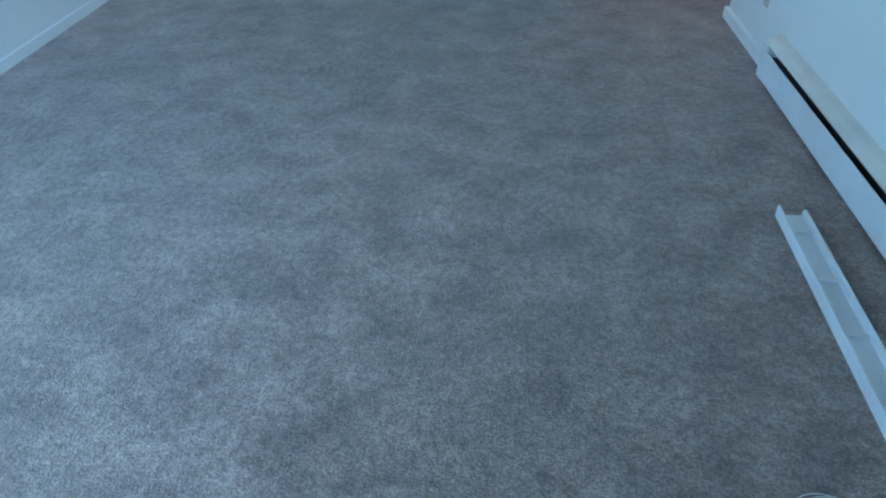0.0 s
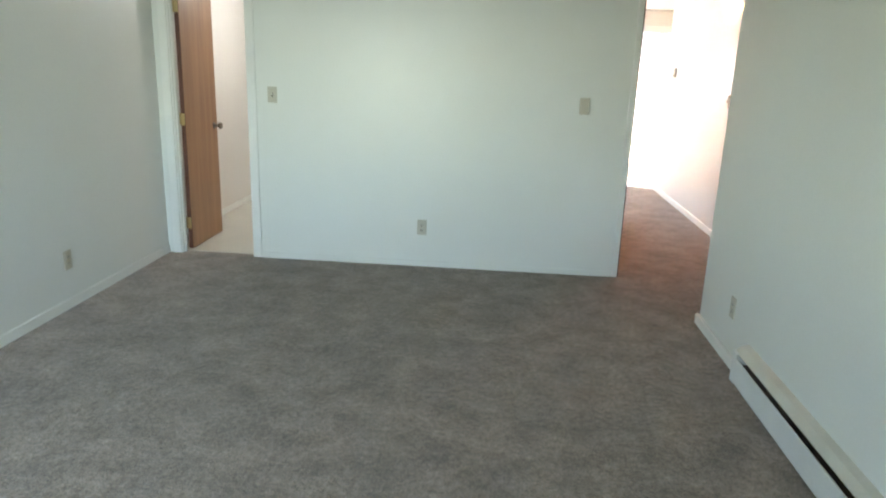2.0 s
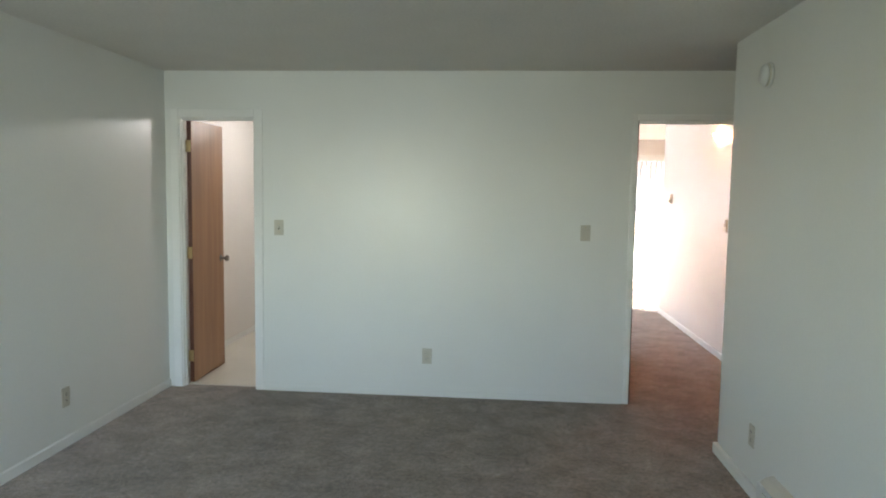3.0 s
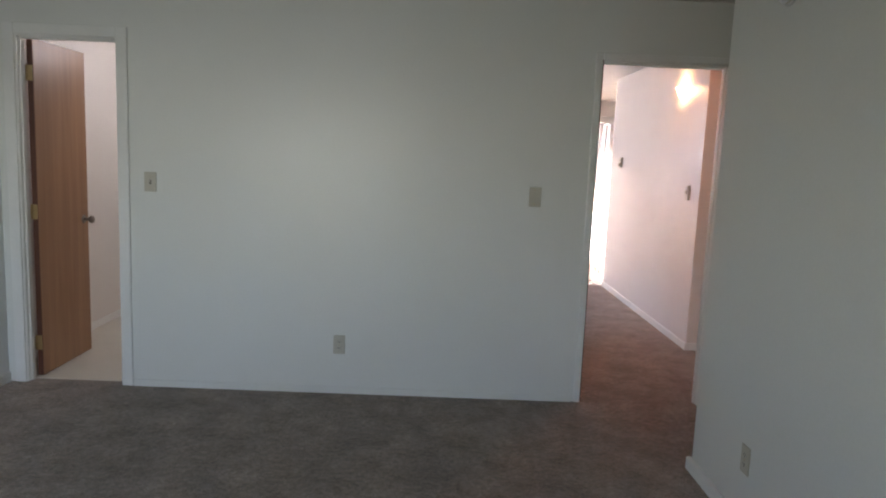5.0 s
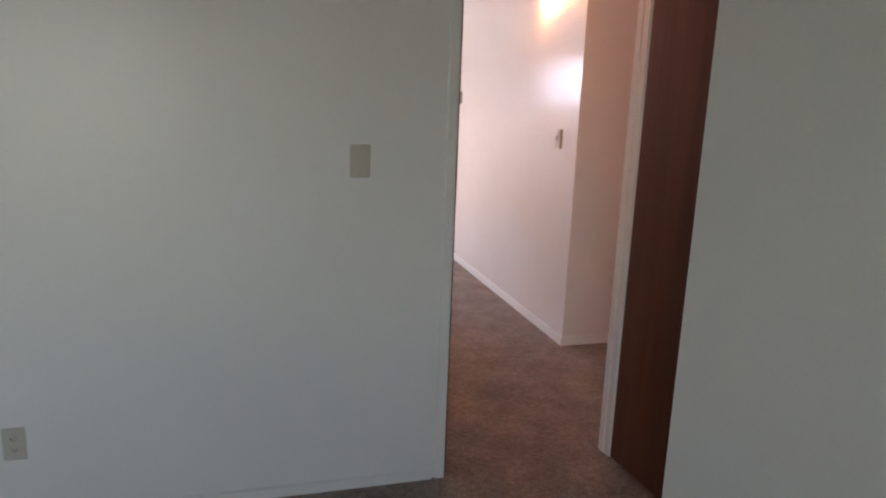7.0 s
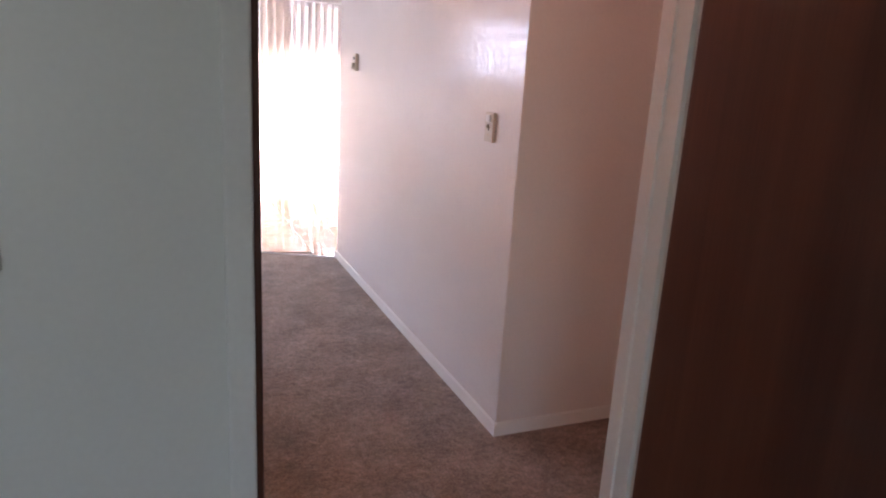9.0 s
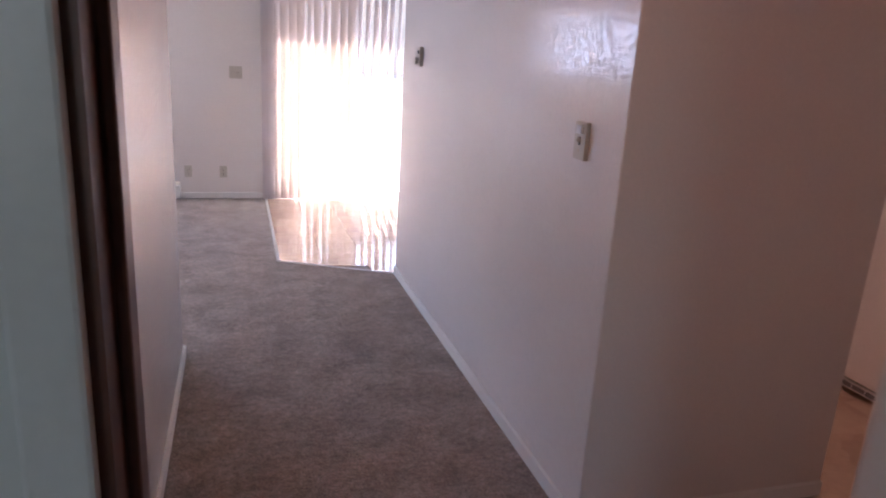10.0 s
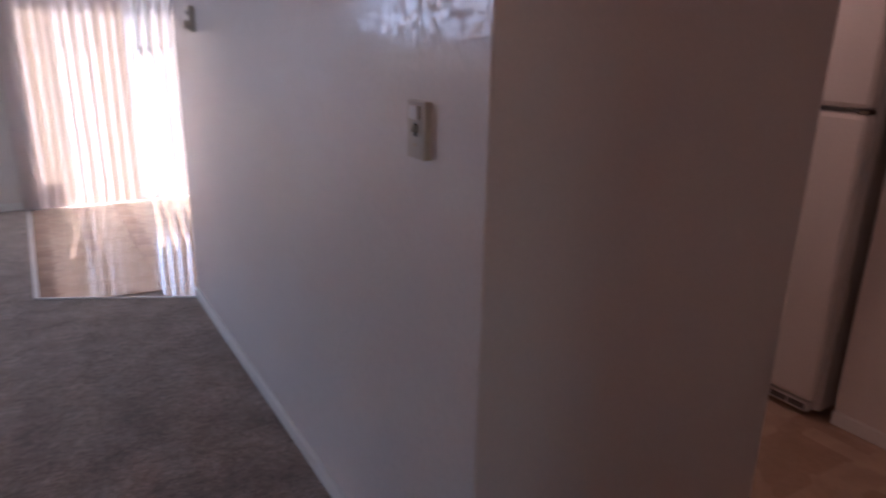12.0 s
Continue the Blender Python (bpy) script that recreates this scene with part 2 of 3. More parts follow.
def stone_pattern(m, pale):
    """Printed flagstones: pale and dark patches with soft veins."""
    n, l = m.node_tree.nodes, m.node_tree.links
    b = n["Principled BSDF"]
    old = [x for x in l if x.to_socket == b.inputs["Base Color"]][0].from_socket
    tc = [x for x in n if x.bl_idname == "ShaderNodeTexCoord"][0]
    v = n.new("ShaderNodeTexVoronoi")
    v.distance = 'CHEBYCHEV'
    v.inputs["Scale"].default_value = 5.5
    l.new(tc.outputs["Object"], v.inputs["Vector"])
    cloud = n.new("ShaderNodeTexNoise")
    cloud.inputs["Scale"].default_value = 9
    cloud.inputs["Detail"].default_value = 5
    l.new(tc.outputs["Object"], cloud.inputs["Vector"])
    f = n.new("ShaderNodeMath")
    f.operation = 'MULTIPLY'
    l.new(v.outputs["Color"], f.inputs[0])
    l.new(cloud.outputs["Fac"], f.inputs[1])
    mx = n.new("ShaderNodeMix")
    mx.data_type = 'RGBA'
    l.new(f.outputs[0], mx.inputs[0])
    l.new(old, mx.inputs[6])
    mx.inputs[7].default_value = (*pale, 1)
    l.new(mx.outputs[2], b.inputs["Base Color"])


stone_pattern(KITCHEN_VINYL, (0.62, 0.48, 0.36))
stone_pattern(TILE, (0.5, 0.37, 0.28))
BATH_VINYL = material("pale_bath_vinyl", (0.62, 0.58, 0.50), rough=0.3, vary=0.05, grain=0.04, bump=0.05)
GLASS = glass_material()
ALU = material("pale_aluminium", (0.72, 0.72, 0.72), rough=0.4, metal=0.4, vary=0.05, bump=0)
FRIDGE = material("white_fridge_enamel", (0.74, 0.72, 0.69), rough=0.35, vary=0.02, grain=0.02, bump=0.15, bump_scale=160, bump_dist=0.001)
BLACK = material("black_plastic", (0.02, 0.02, 0.02), rough=0.5, bump=0)
SHADE = material("frosted_glass_shade", (0.9, 0.75, 0.6), rough=0.4, bump=0, glow=((1.0, 0.55, 0.25), 3.5))
CONCRETE = material("patio_concrete", (0.72, 0.71, 0.69), rough=0.9, vary=0.12, scale=2, grain=0.1, bump=0.3)
DRYGROUND = material("dry_ground", (0.36, 0.30, 0.22), rough=1.0, vary=0.2, scale=0.4, grain=0.2, grain_scale=12, bump=0.4)
STUCCO = material("tan_stucco", (0.52, 0.40, 0.30), rough=0.9, vary=0.08, grain=0.06, bump=0.4, bump_scale=60)
CABLE = material("white_cable", (0.62, 0.60, 0.54), rough=0.5, bump=0)
GREYBOX = material("grey_plastic_crate", (0.13, 0.12, 0.12), rough=0.6, bump=0.1)

# ---- building helpers ----


def box(bm, x0, x1, y0, y1, z0, z1):
    m = Matrix.Translation(((x0 + x1) / 2, (y0 + y1) / 2, (z0 + z1) / 2)) @ Matrix.Diagonal((abs(x1 - x0), abs(y1 - y0), abs(z1 - z0), 1))
    return bmesh.ops.create_cube(bm, size=1, matrix=m)["verts"]


def soften(bm, w, seg=2):
    bmesh.ops.bevel(bm, geom=bm.edges[:], offset=w, segments=seg, affect='EDGES', profile=0.5)


def boxes(*rows, bevel=0.0):
    bm = bmesh.new()
    for r in rows:
        box(bm, *r)
    if bevel:
        soften(bm, bevel)
    return bm


def tube(r, length, axis='Z', seg=20, bevel=0.0, at=(0, 0, 0), r2=None):
    bm = bmesh.new()
    turn = {'Z': Matrix(), 'X': Matrix.Rotation(radians(90), 4, 'Y'), 'Y': Matrix.Rotation(radians(90), 4, 'X')}[axis]
    bmesh.ops.create_cone(bm, cap_ends=True, segments=seg, radius1=r, radius2=r if r2 is None else r2, depth=length, matrix=Matrix.Translation(at) @ turn)
    if bevel:
        es = [e for e in bm.edges if e.calc_face_angle(0) > 0.8]
        bmesh.ops.bevel(bm, geom=es, offset=bevel, segments=2, affect='EDGES')
    return bm


def mesh_of(name, bm, mat, smooth=False):
    me = bpy.data.meshes.new(name)
    bm.normal_update()
    bm.to_mesh(me)
    bm.free()
    me.materials.append(mat)
    if smooth:
        for p in me.polygons:
            p.use_smooth = True
    return me


def part(name, bm, mat, parent, label="", smooth=False):
    ob = new(name, mesh_of(name, bm, mat, smooth))
    ob.parent = parent
    if label:
        tagged(ob, label)
    return ob


def thing(name, at, label, category, group="", kind=""):
    ob = new(name)
    ob.empty_display_size = 0.1
    ob.matrix_world = at
    return tagged(ob, label, category, group, kind)


def structure(name, bm, mat, label, category, smooth=False):
    return tagged(new(name, mesh_of(name, bm, mat, smooth)), label, category, kind="structure")


# ---- structure ----
T = 0.08
CB, CH = 2.40, 2.44
XR, YC = 0.38, -0.894          # bedroom right wall, and the corner where it ends
LX0, LX1, LZ = -3.365, -2.775, 2.062   # bathroom doorway in the far wall
RX0, RX1, RZ = 0.010, 0.758, 2.058     # doorway to the hall
HX, HY = 1.145, 1.302            # hall's right wall and its near corner
HEND = 4.10
SX, SY = -0.18, 2.885             # hall's left wall and its far corner
BD0, BD1 = 0.25, 0.93            # doorway in the hall's left wall
DX0, DX1, DZ = 0.40, 2.2, 2.13   # sliding door opening

bm = bmesh.new()
box(bm, -4.32, 3.95, 0, FY + 0.12, -0.2, 0)
box(bm, -3.59, 1.47, -6.1, 0, -0.2, 0)
structure("floor", bm, CARPET, "brown grey cut-pile carpet with trodden patches", "carpet")

structure("wall_north", boxes((-3.59, LX0, 0, T, 0, 2.5), (LX1, RX0, 0, T, 0, 2.5), (RX1, 3.15, 0, T, 0, 2.5),
          (LX0, LX1, 0, T, LZ, 2.5), (RX0, RX1, 0, T, RZ, 2.5)), WALL, "pale white satin painted bedroom wall with two doorways", "wall")
structure("wall_west", boxes((-3.59, -3.47, -6.1, 0, 0, 2.5)), WALL, "plain white painted bedroom side wall", "wall")
structure("wall_east", boxes((XR, XR + T, -6.1, YC, 0, 2.5), (XR + T, 1.35, YC - T, YC, 0, 2.5), (1.35, 1.47, YC - T, 0, 0, 2.5)), WALL,
          "plain white painted bedroom wall ending in an outer corner", "wall")
structure("wall_south", boxes((-3.47, BX0, -6.1, -5.98, 0, 2.5), (BX1, XR, -6.1, -5.98, 0, 2.5), (BX0, BX1, -6.1, -5.98, 0, 0.88),
          (BX0, BX1, -6.1, -5.98, 2.12, 2.5)), WALL, "white bedroom wall with a wide window opening", "wall")
structure("ceiling_1", boxes((-3.47, XR, -5.98, YC, CB, 2.55), (-3.47, 1.35, YC, 0, CB, 2.55)), CEIL, "matt white bedroom ceiling", "ceiling")

structure("wall_hall_left", boxes((SX - T, SX, T, BD0, 0, 2.6), (SX - T, SX, BD1, SY, 0, 2.6), (SX - T, SX, BD0, BD1, 2.04, 2.6)), HALLWALL,
          "glossy white trowel-textured hall wall", "wall")
structure("wall_hall_right", boxes((HX, HX + T, HY + 0.003, HEND, 0, 2.6)), HALLWALL, "glossy white trowel-textured hall wall", "wall")
structure("wall_kitchen_front", boxes((HX + 0.002, 2.14, HY, HY + T, 0, 2.6)), FLATWALL, "white painted wall end facing the hall", "wall")
structure("wall_kitchen", boxes((3.03, 3.15, T, 1.55, 0, 2.6), (3.15, 3.95, 1.43, 1.55, 0, 2.6), (3.83, 3.95, 1.55, 4.06, 0, 2.6)), FLATWALL,
          "plain white kitchen wall beside the fridge", "wall")
structure("wall_living_near", boxes((-4.2, SX - T, SY - T, SY, 0, 2.6)), FLATWALL, "plain white living room wall", "wall")
structure("wall_living_west", boxes((-4.32, -4.2, SY - T, FY + T, 0, 2.6)), FLATWALL, "plain white living room side wall", "wall")
structure("wall_living_east", boxes((2.75, 2.87, HEND, FY, 0, 2.6), (HX + T, 3.95, HEND - T, HEND, 0, 2.6)), FLATWALL, "plain white wall beside the entry", "wall")
WX0, WX1, WZ0, WZ1 = -3.87, -1.12, 1.07, 2.07
structure("wall_living_far", boxes((-4.2, WX0, FY, FY + T, 0, 2.6), (WX1, DX0, FY, FY + T, 0, 2.6), (DX1, 2.87, FY, FY + T, 0, 2.6),
          (DX0, DX1, FY, FY + T, DZ, 2.6), (WX0, WX1, FY, FY + T, 0, WZ0), (WX0, WX1, FY, FY + T, WZ1, 2.6)), FLATWALL,
          "plain white living room wall with a sliding door", "wall")
structure("ceiling_2", boxes((-4.2, SX, SY, FY, CH, 2.6), (SX, 3.95, T, FY, CH, 2.6)), CEIL, "white hall and living room ceiling", "ceiling")
structure("wall_bath", boxes((-3.70, -3.58, 0, SY - T, 0, 2.6), (-1.25, -1.15, T, SY - T, 0, 2.6), (-1.15, SX - T, 1.06, 1.16, 0, 2.6)), FLATWALL,
          "plain white bathroom walls", "wall")
structure("ceiling_3", boxes((-3.58, SX - T, T, SY - T, CB, 2.6)), CEIL, "white bathroom ceiling", "ceiling")
structure("floor_bath", boxes((-3.58, SX - T, 0.06, SY - T, -0.01, 0.005)), BATH_VINYL, "pale vinyl bathroom floor", "floor")
structure("roof", boxes((-5, 4.5, -6.5, FY + 0.1, 2.62, 2.72), (-1.5, 4.5, FY + 0.1, FY + 0.86, 2.55, 2.72)), STUCCO, "flat roof with an overhang above the patio door", "roof")


# baseboards
def baseboard(x0, x1, y0, y1, h=0.062, mat=None):
    bm = boxes((x0, x1, y0, y1, 0, h))
    es = [e for e in bm.edges if all(v.co.z > h - 1e-4 for v in e.verts)]
    bmesh.ops.bevel(bm, geom=es, offset=0.005, segments=2, affect='EDGES')
    return structure("baseboard", bm, mat or TRIM, "white painted baseboard along the wall", "baseboard")


D = 0.013
baseboard(-3.47, -3.47 + D, -5.98, -0.004)
baseboard(LX1 + 0.062, RX0 - 0.047, -D, 0, 0.045, WALL)
baseboard(XR - 0.024, XR, -1.72, YC + D)
baseboard(XR, 1.35, YC, YC + D)
baseboard(HX - D, HX, HY - D, HEND)
baseboard(HX, 2.14, HY - D, HY)
baseboard(SX, SX + D, BD1 + 0.062, SY + D)
baseboard(SX - T - 2.5, SX, SY, SY + D)
baseboard(-0.50, DX0 - 0.07, FY - D, FY)
baseboard(-3.58, -3.58 + D, 0.16, SY - T - D)
baseboard(3.03 - D, 3.03, 1.347, 1.55)


# doorways: casings and jambs
def door_trim(name, x0, x1, z, w, y0, y1, label, mat=TRIM, right_casing=True, far=True, stop=True, strike=TRIM):
    th = thing(name, pose(0, 0, 0), label, "door frame", kind="structure")
    c = 0.014
    sides = [(y0 - c, y0)] + ([(y1, y1 + c)] if far else [])
    for ya, yb in sides:
        part("casing", boxes((x0 - w, x0 + 0.004, ya, yb, 0, z + w), bevel=0.004), mat, th)
        if right_casing:
            part("casing", boxes((x1 - 0.004, x1 + w, ya, yb, 0, z + w), bevel=0.004), mat, th)
        part("casing", boxes((x0 + 0.0045, x1 - 0.0045, ya + 0.001, yb, z - 0.004, z + w), bevel=0.004), mat, th)
    part("jamb", boxes((x0 - 0.001, x0 + 0.012, y0 + 0.001, y1 - 0.001, 0, z)), strike, th)
    part("jamb", boxes((x1 - 0.012, x1 + 0.001, y0 + 0.001, y1 - 0.001, 0, z)), mat, th)
    part("jamb", boxes((x0 + 0.012, x1 - 0.012, y0 + 0.001, y1 - 0.001, z - 0.012, z + 0.001)), mat, th)
    if stop:
        ym = y0 + stop
        part("door_stop", boxes((x0 + 0.012, x0 + 0.021, ym, ym + 0.035, 0, z - 0.012), bevel=0.003), strike, th)
        part("door_stop", boxes((x1 - 0.018, x1 - 0.012, ym, ym + 0.035, 0, z - 0.012)), mat, th)
        part("door_stop", boxes((x0 + 0.024, x1 - 0.024, ym, ym + 0.035, z - 0.024, z - 0.012)), mat, th)
    return th


door_trim("trim_1", LX0, LX1, LZ, 0.058, 0, T, "white painted casing round the bathroom doorway", stop=0.025)
frame_2 = door_trim("trim_2", RX0, RX1, RZ, 0.036, 0, T, "white painted casing round the hall doorway, one jamb dark brown", stop=0.04, strike=DARKWOOD)
part("strike_plate", boxes((RX0 + 0.0115, RX0 + 0.0145, 0.018, 0.048, 0.93, 0.99), bevel=0.001), STEEL, frame_2, "dark metal strike plate")

# doorway in the hall's left wall, with stained jamb
th = thing("trim_3", pose(0, 0, 0), "painted casing and stained wooden jamb of a hall doorway", "door frame", kind="structure")
for ya, yb in ((BD0 - 0.055, BD0 + 0.004), (BD1 - 0.004, BD1 + 0.055)):
    part("casing", boxes((SX, SX + 0.014, ya, yb, 0, 2.095), bevel=0.004), TRIM, th)
part("casing", boxes((SX, SX + 0.013, BD0 + 0.0045, BD1 - 0.0045, 2.036, 2.095), bevel=0.004), TRIM, th)
for ya, yb in ((BD0 - 0.001, BD0 + 0.012), (BD1 - 0.012, BD1 + 0.001)):
    part("jamb", boxes((SX - T - 0.004, SX - 0.001, ya, yb, 0, 2.04)), JAMBWOOD, th, "reddish brown stained jamb")
part("jamb", boxes((SX - T - 0.004, SX - 0.001, BD0 + 0.012, BD1 - 0.012, 2.028, 2.041)), JAMBWOOD, th, "reddish brown stained jamb")
part("door_stop", boxes((SX - 0.062, SX - 0.028, BD1 - 0.024, BD1 - 0.012, 0, 2.028), bevel=0.002), JAMBWOOD, th)
part("strike_plate", boxes((SX - 0.105, SX - 0.075, BD1 - 0.0145, BD1 - 0.0118, 0.87, 0.935), bevel=0.001), STEEL, th, "dark metal strike plate")


# doors
def door(name, at, width, height, label, wood, knob_z):
    """Slab from the hinge at the origin along +x; its knuckle side at y=0."""
    th = thing(name, at, label, "door", kind="structure")
    t = 0.035
    slab = part("slab", boxes((0.003, width, 0, t, 0.012, height), bevel=0.0025), wood, th)
    part("hinge_edge", boxes((0.0, 0.003, 0.002, t - 0.001, 0.014, height - 0.002)), DARKWOOD, th, "dark brown hinge edge")
    for z in (0.22, 1.03, height - 0.2):
        h = part("hinge", boxes((-0.001, 0.0034, 0.004, 0.032, z - 0.045, z + 0.045)), BRASS, th, "dull brass hinge")
        part("knuckle", tube(0.006, 0.092, 'Z', 10, at=(0.0, t + 0.004, z)), BRASS, h, smooth=True)
    for s, y in ((-1, 0), (1, t)):
        k = part("knob", tube(0.026, 0.028, 'Y', 20, 0.007, (width - 0.065, y + s * 0.055, knob_z)), STEEL, th, "dark metal door knob", True)
        part("rose", tube(0.03, 0.006, 'Y', 20, 0.002, (width - 0.065, y + s * 0.003, knob_z)), STEEL, k, smooth=True)
        part("spindle", tube(0.011, 0.045, 'Y', 12, 0, (width - 0.065, y + s * 0.024, knob_z)), STEEL, k, smooth=True)
    part("latch", boxes((width - 0.001, width + 0.002, 0.008, 0.027, knob_z - 0.03, knob_z + 0.03)), BRASS, th, "brass latch plate")
    return th


door("door_1", pose(LX0 + 0.054, T + 0.008, 0.0, 0, 0, 90.3), 0.60, LZ - 0.012, "oak veneer door standing open into the bathroom", WOOD, 0.94)
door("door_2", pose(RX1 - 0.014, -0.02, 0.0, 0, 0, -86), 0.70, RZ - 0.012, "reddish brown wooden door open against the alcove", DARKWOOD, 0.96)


# closed white door in the kitchen passage
th = thing("door_4", pose(3.03, 0, 0), "closed white painted door with white casing", "door", kind="structure")
for ya, yb in ((0.52, 0.58), (1.28, 1.345)):
    part("casing", boxes((-0.016, 0, ya, yb, 0, 2.1), bevel=0.004), TRIM, th)
part("casing", boxes((-0.015, 0, 0.5805, 1.2795, 2.04, 2.1), bevel=0.004), TRIM, th)
part("slab", boxes((-0.006, 0, 0.5805, 1.2795, 0.01, 2.0395), bevel=0.001), TRIM, th)
part("knob", tube(0.026, 0.05, 'X', 20, 0.008, (-0.031, 0.65, 0.95)), STEEL, th, "dark metal door knob", True)

# ---- wall fittings ----
def plate(kind, at, label, w=0.07, h=0.115, deep=0.006, group=""):
    """Fitting in the x-z plane, facing -y."""
    th = thing(kind, at, label, kind.replace("_", " "), group)
    part("cover_plate", boxes((-w / 2, w / 2, -deep, 0, -h / 2, h / 2), bevel=0.002), PLATE, th)
    if kind == "light_switch":
        part("slot", boxes((-0.006, 0.006, -deep - 0.0008, -deep + 0.001, -0.013, 0.013)), SLOT, th)
        bm = boxes((-0.004, 0.004, -0.012, 0, -0.006, 0.009), bevel=0.001)
        bmesh.ops.transform(bm, matrix=pose(0, -deep, 0, -25, 0, 0), verts=bm.verts)
        part("toggle", bm, PLATE, th)
        zs = (-0.03, 0.03)
    elif kind == "wall_outlet":
        for z in (-0.02, 0.02):
            r = part("receptacle", boxes((-0.016, 0.016, -deep - 0.0015, -deep + 0.001, z - 0.013, z + 0.013), bevel=0.0012), PLATE, th)
            for x in (-0.0065, 0.0065):
                part("slot", boxes((x - 0.0012, x + 0.0012, -deep - 0.0024, -deep, z - 0.004, z + 0.006)), SLOT, r)
            part("ground_hole", tube(0.0022, 0.003, 'Y', 8, 0, (0, -deep - 0.001, z - 0.008)), SLOT, r)
        zs = (0.0,)
    else:
        zs = (-0.042, 0.042)
    for z in zs:
        part("screw", tube(0.0028, 0.002, 'Y', 10, 0, (0, -deep - 0.0006, z)), BRASS, th)
    return th


plate("light_switch", pose(-2.597, 0, 1.245), "ivory toggle switch beside the bathroom door", group="switches")
plate("blank_plate", pose(-0.331, 0, 1.248), "ivory blank cover plate beside the hall door", group="switches")
plate("wall_outlet", pose(-1.469, 0, 0.305), "ivory wall outlet low on the wall", group="outlets")
plate("wall_outlet", pose(-3.47, -1.27, 0.295, 0, 0, 90), "ivory wall outlet low on the side wall", group="outlets")
plate("wall_outlet", pose(XR, -1.43, 0.295, 0, 0, -90), "ivory wall outlet above the heater's end", group="outlets")
plate("wall_outlet", pose(-0.38, FY, 0.27), "ivory wall outlet beside the heater", group="outlets")
plate("wall_outlet", pose(-0.05, FY, 0.268), "ivory wall outlet beside the heater", group="outlets")
hall_switch = plate("light_switch", pose(HX, 1.54, 1.255, 0, 0, -90), "thick ivory toggle switch on the glossy hall wall", 0.072, 0.118, 0.016, "switches")

part("slide_cover", boxes((-0.018, 0.018, -0.023, -0.0155, 0.022, 0.05), bevel=0.002), ENAMEL, hall_switch, "glossy white slide cover")

th = thing("thermostat", pose(HX, 3.63, 1.485, 0, 0, -90), "small beige thermostat on the hall wall", "thermostat")
part("body", boxes((-0.033, 0.033, -0.022, 0, -0.055, 0.055), bevel=0.004), PLATE, th)
part("dial", tube(0.02, 0.02, 'Y', 18, 0.003, (0, -0.03, -0.025)), PLATE, th, smooth=True)
part("scale_window", boxes((-0.02, 0.02, -0.0235, -0.021, 0.015, 0.035)), SLOT, th)

th = thing("wall_control", pose(0.09, FY, 1.243), "square ivory wall control beside the blinds", "wall control")
part("cover_plate", boxes((-0.06, 0.06, -0.012, 0, -0.058, 0.058), bevel=0.003), PLATE, th)
part("knob", tube(0.014, 0.012, 'Y', 16, 0.002, (0.018, -0.017, 0.0)), PLATE, th, smooth=True)
part("screw", tube(0.003, 0.002, 'Y', 8, 0, (-0.03, -0.0125, 0)), STEEL, th)

th = thing("smoke_alarm", pose(XR, -1.41, 2.135, 0, 0, -90), "round white smoke alarm high on the wall", "smoke alarm")
part("base", tube(0.062, 0.014, 'Y', 36, 0.003, (0, -0.007, 0)), ENAMEL, th, smooth=True)
part("cover", tube(0.055, 0.026, 'Y', 36, 0.009, (0, -0.026, 0), 0.055), ENAMEL, th, smooth=True)
part("vent_ring", tube(0.0565, 0.004, 'Y', 36, 0, (0, -0.016, 0)), CREAM, th)

# hall sconce: a half bowl of frosted glass against the wall
th = thing("wall_sconce", pose(HX, 1.82, 2.085), "lit frosted glass half-bowl wall sconce", "wall lamp")
bm = bmesh.new()
prof = [(0.035, -0.075), (0.06, -0.065), (0.085, -0.035), (0.105, 0.005), (0.13, 0.04), (0.142, 0.05)]
rings = []
for r, z in prof:
    r, z = r * 0.62, z * 0.75
    rings.append([bm.verts.new((-r * math.sin(math.pi * i / 24) * 0.85, -r * math.cos(math.pi * i / 24), z)) for i in range(25)])
for a, b in zip(rings, rings[1:]):
    for i in range(24):
        bm.faces.new((a[i], a[i + 1], b[i + 1], b[i]))
bm.faces.new(rings[0])
bmesh.ops.solidify(bm, geom=bm.faces[:], thickness=0.004)
part("shade", bm, SHADE, th, "glowing frosted glass shade", True)
part("back_plate", boxes((-0.01, 0, -0.035, 0.035, -0.04, 0.015), bevel=0.003), BRASS, th)


# unseen fittings added for the passage, kitchen and bathroom bulbs
for x, y, z in ((0.42, 0.5, CH), (2.5, 2.3, CH), (-2.6, 1.4, CB), (-0.75, 0.6, CB)):
    th = thing("ceiling_light", pose(x, y, z), "round brass ceiling light fitting, unseen", "ceiling light", "ceiling lights")
    part("canopy", tube(0.075, 0.02, 'Z', 28, 0.004, (0, 0, -0.01)), BRASS, th, smooth=True)
    part("finial", tube(0.012, 0.03, 'Z', 12, 0.003, (0, 0, -0.035)), BRASS, th, smooth=True)


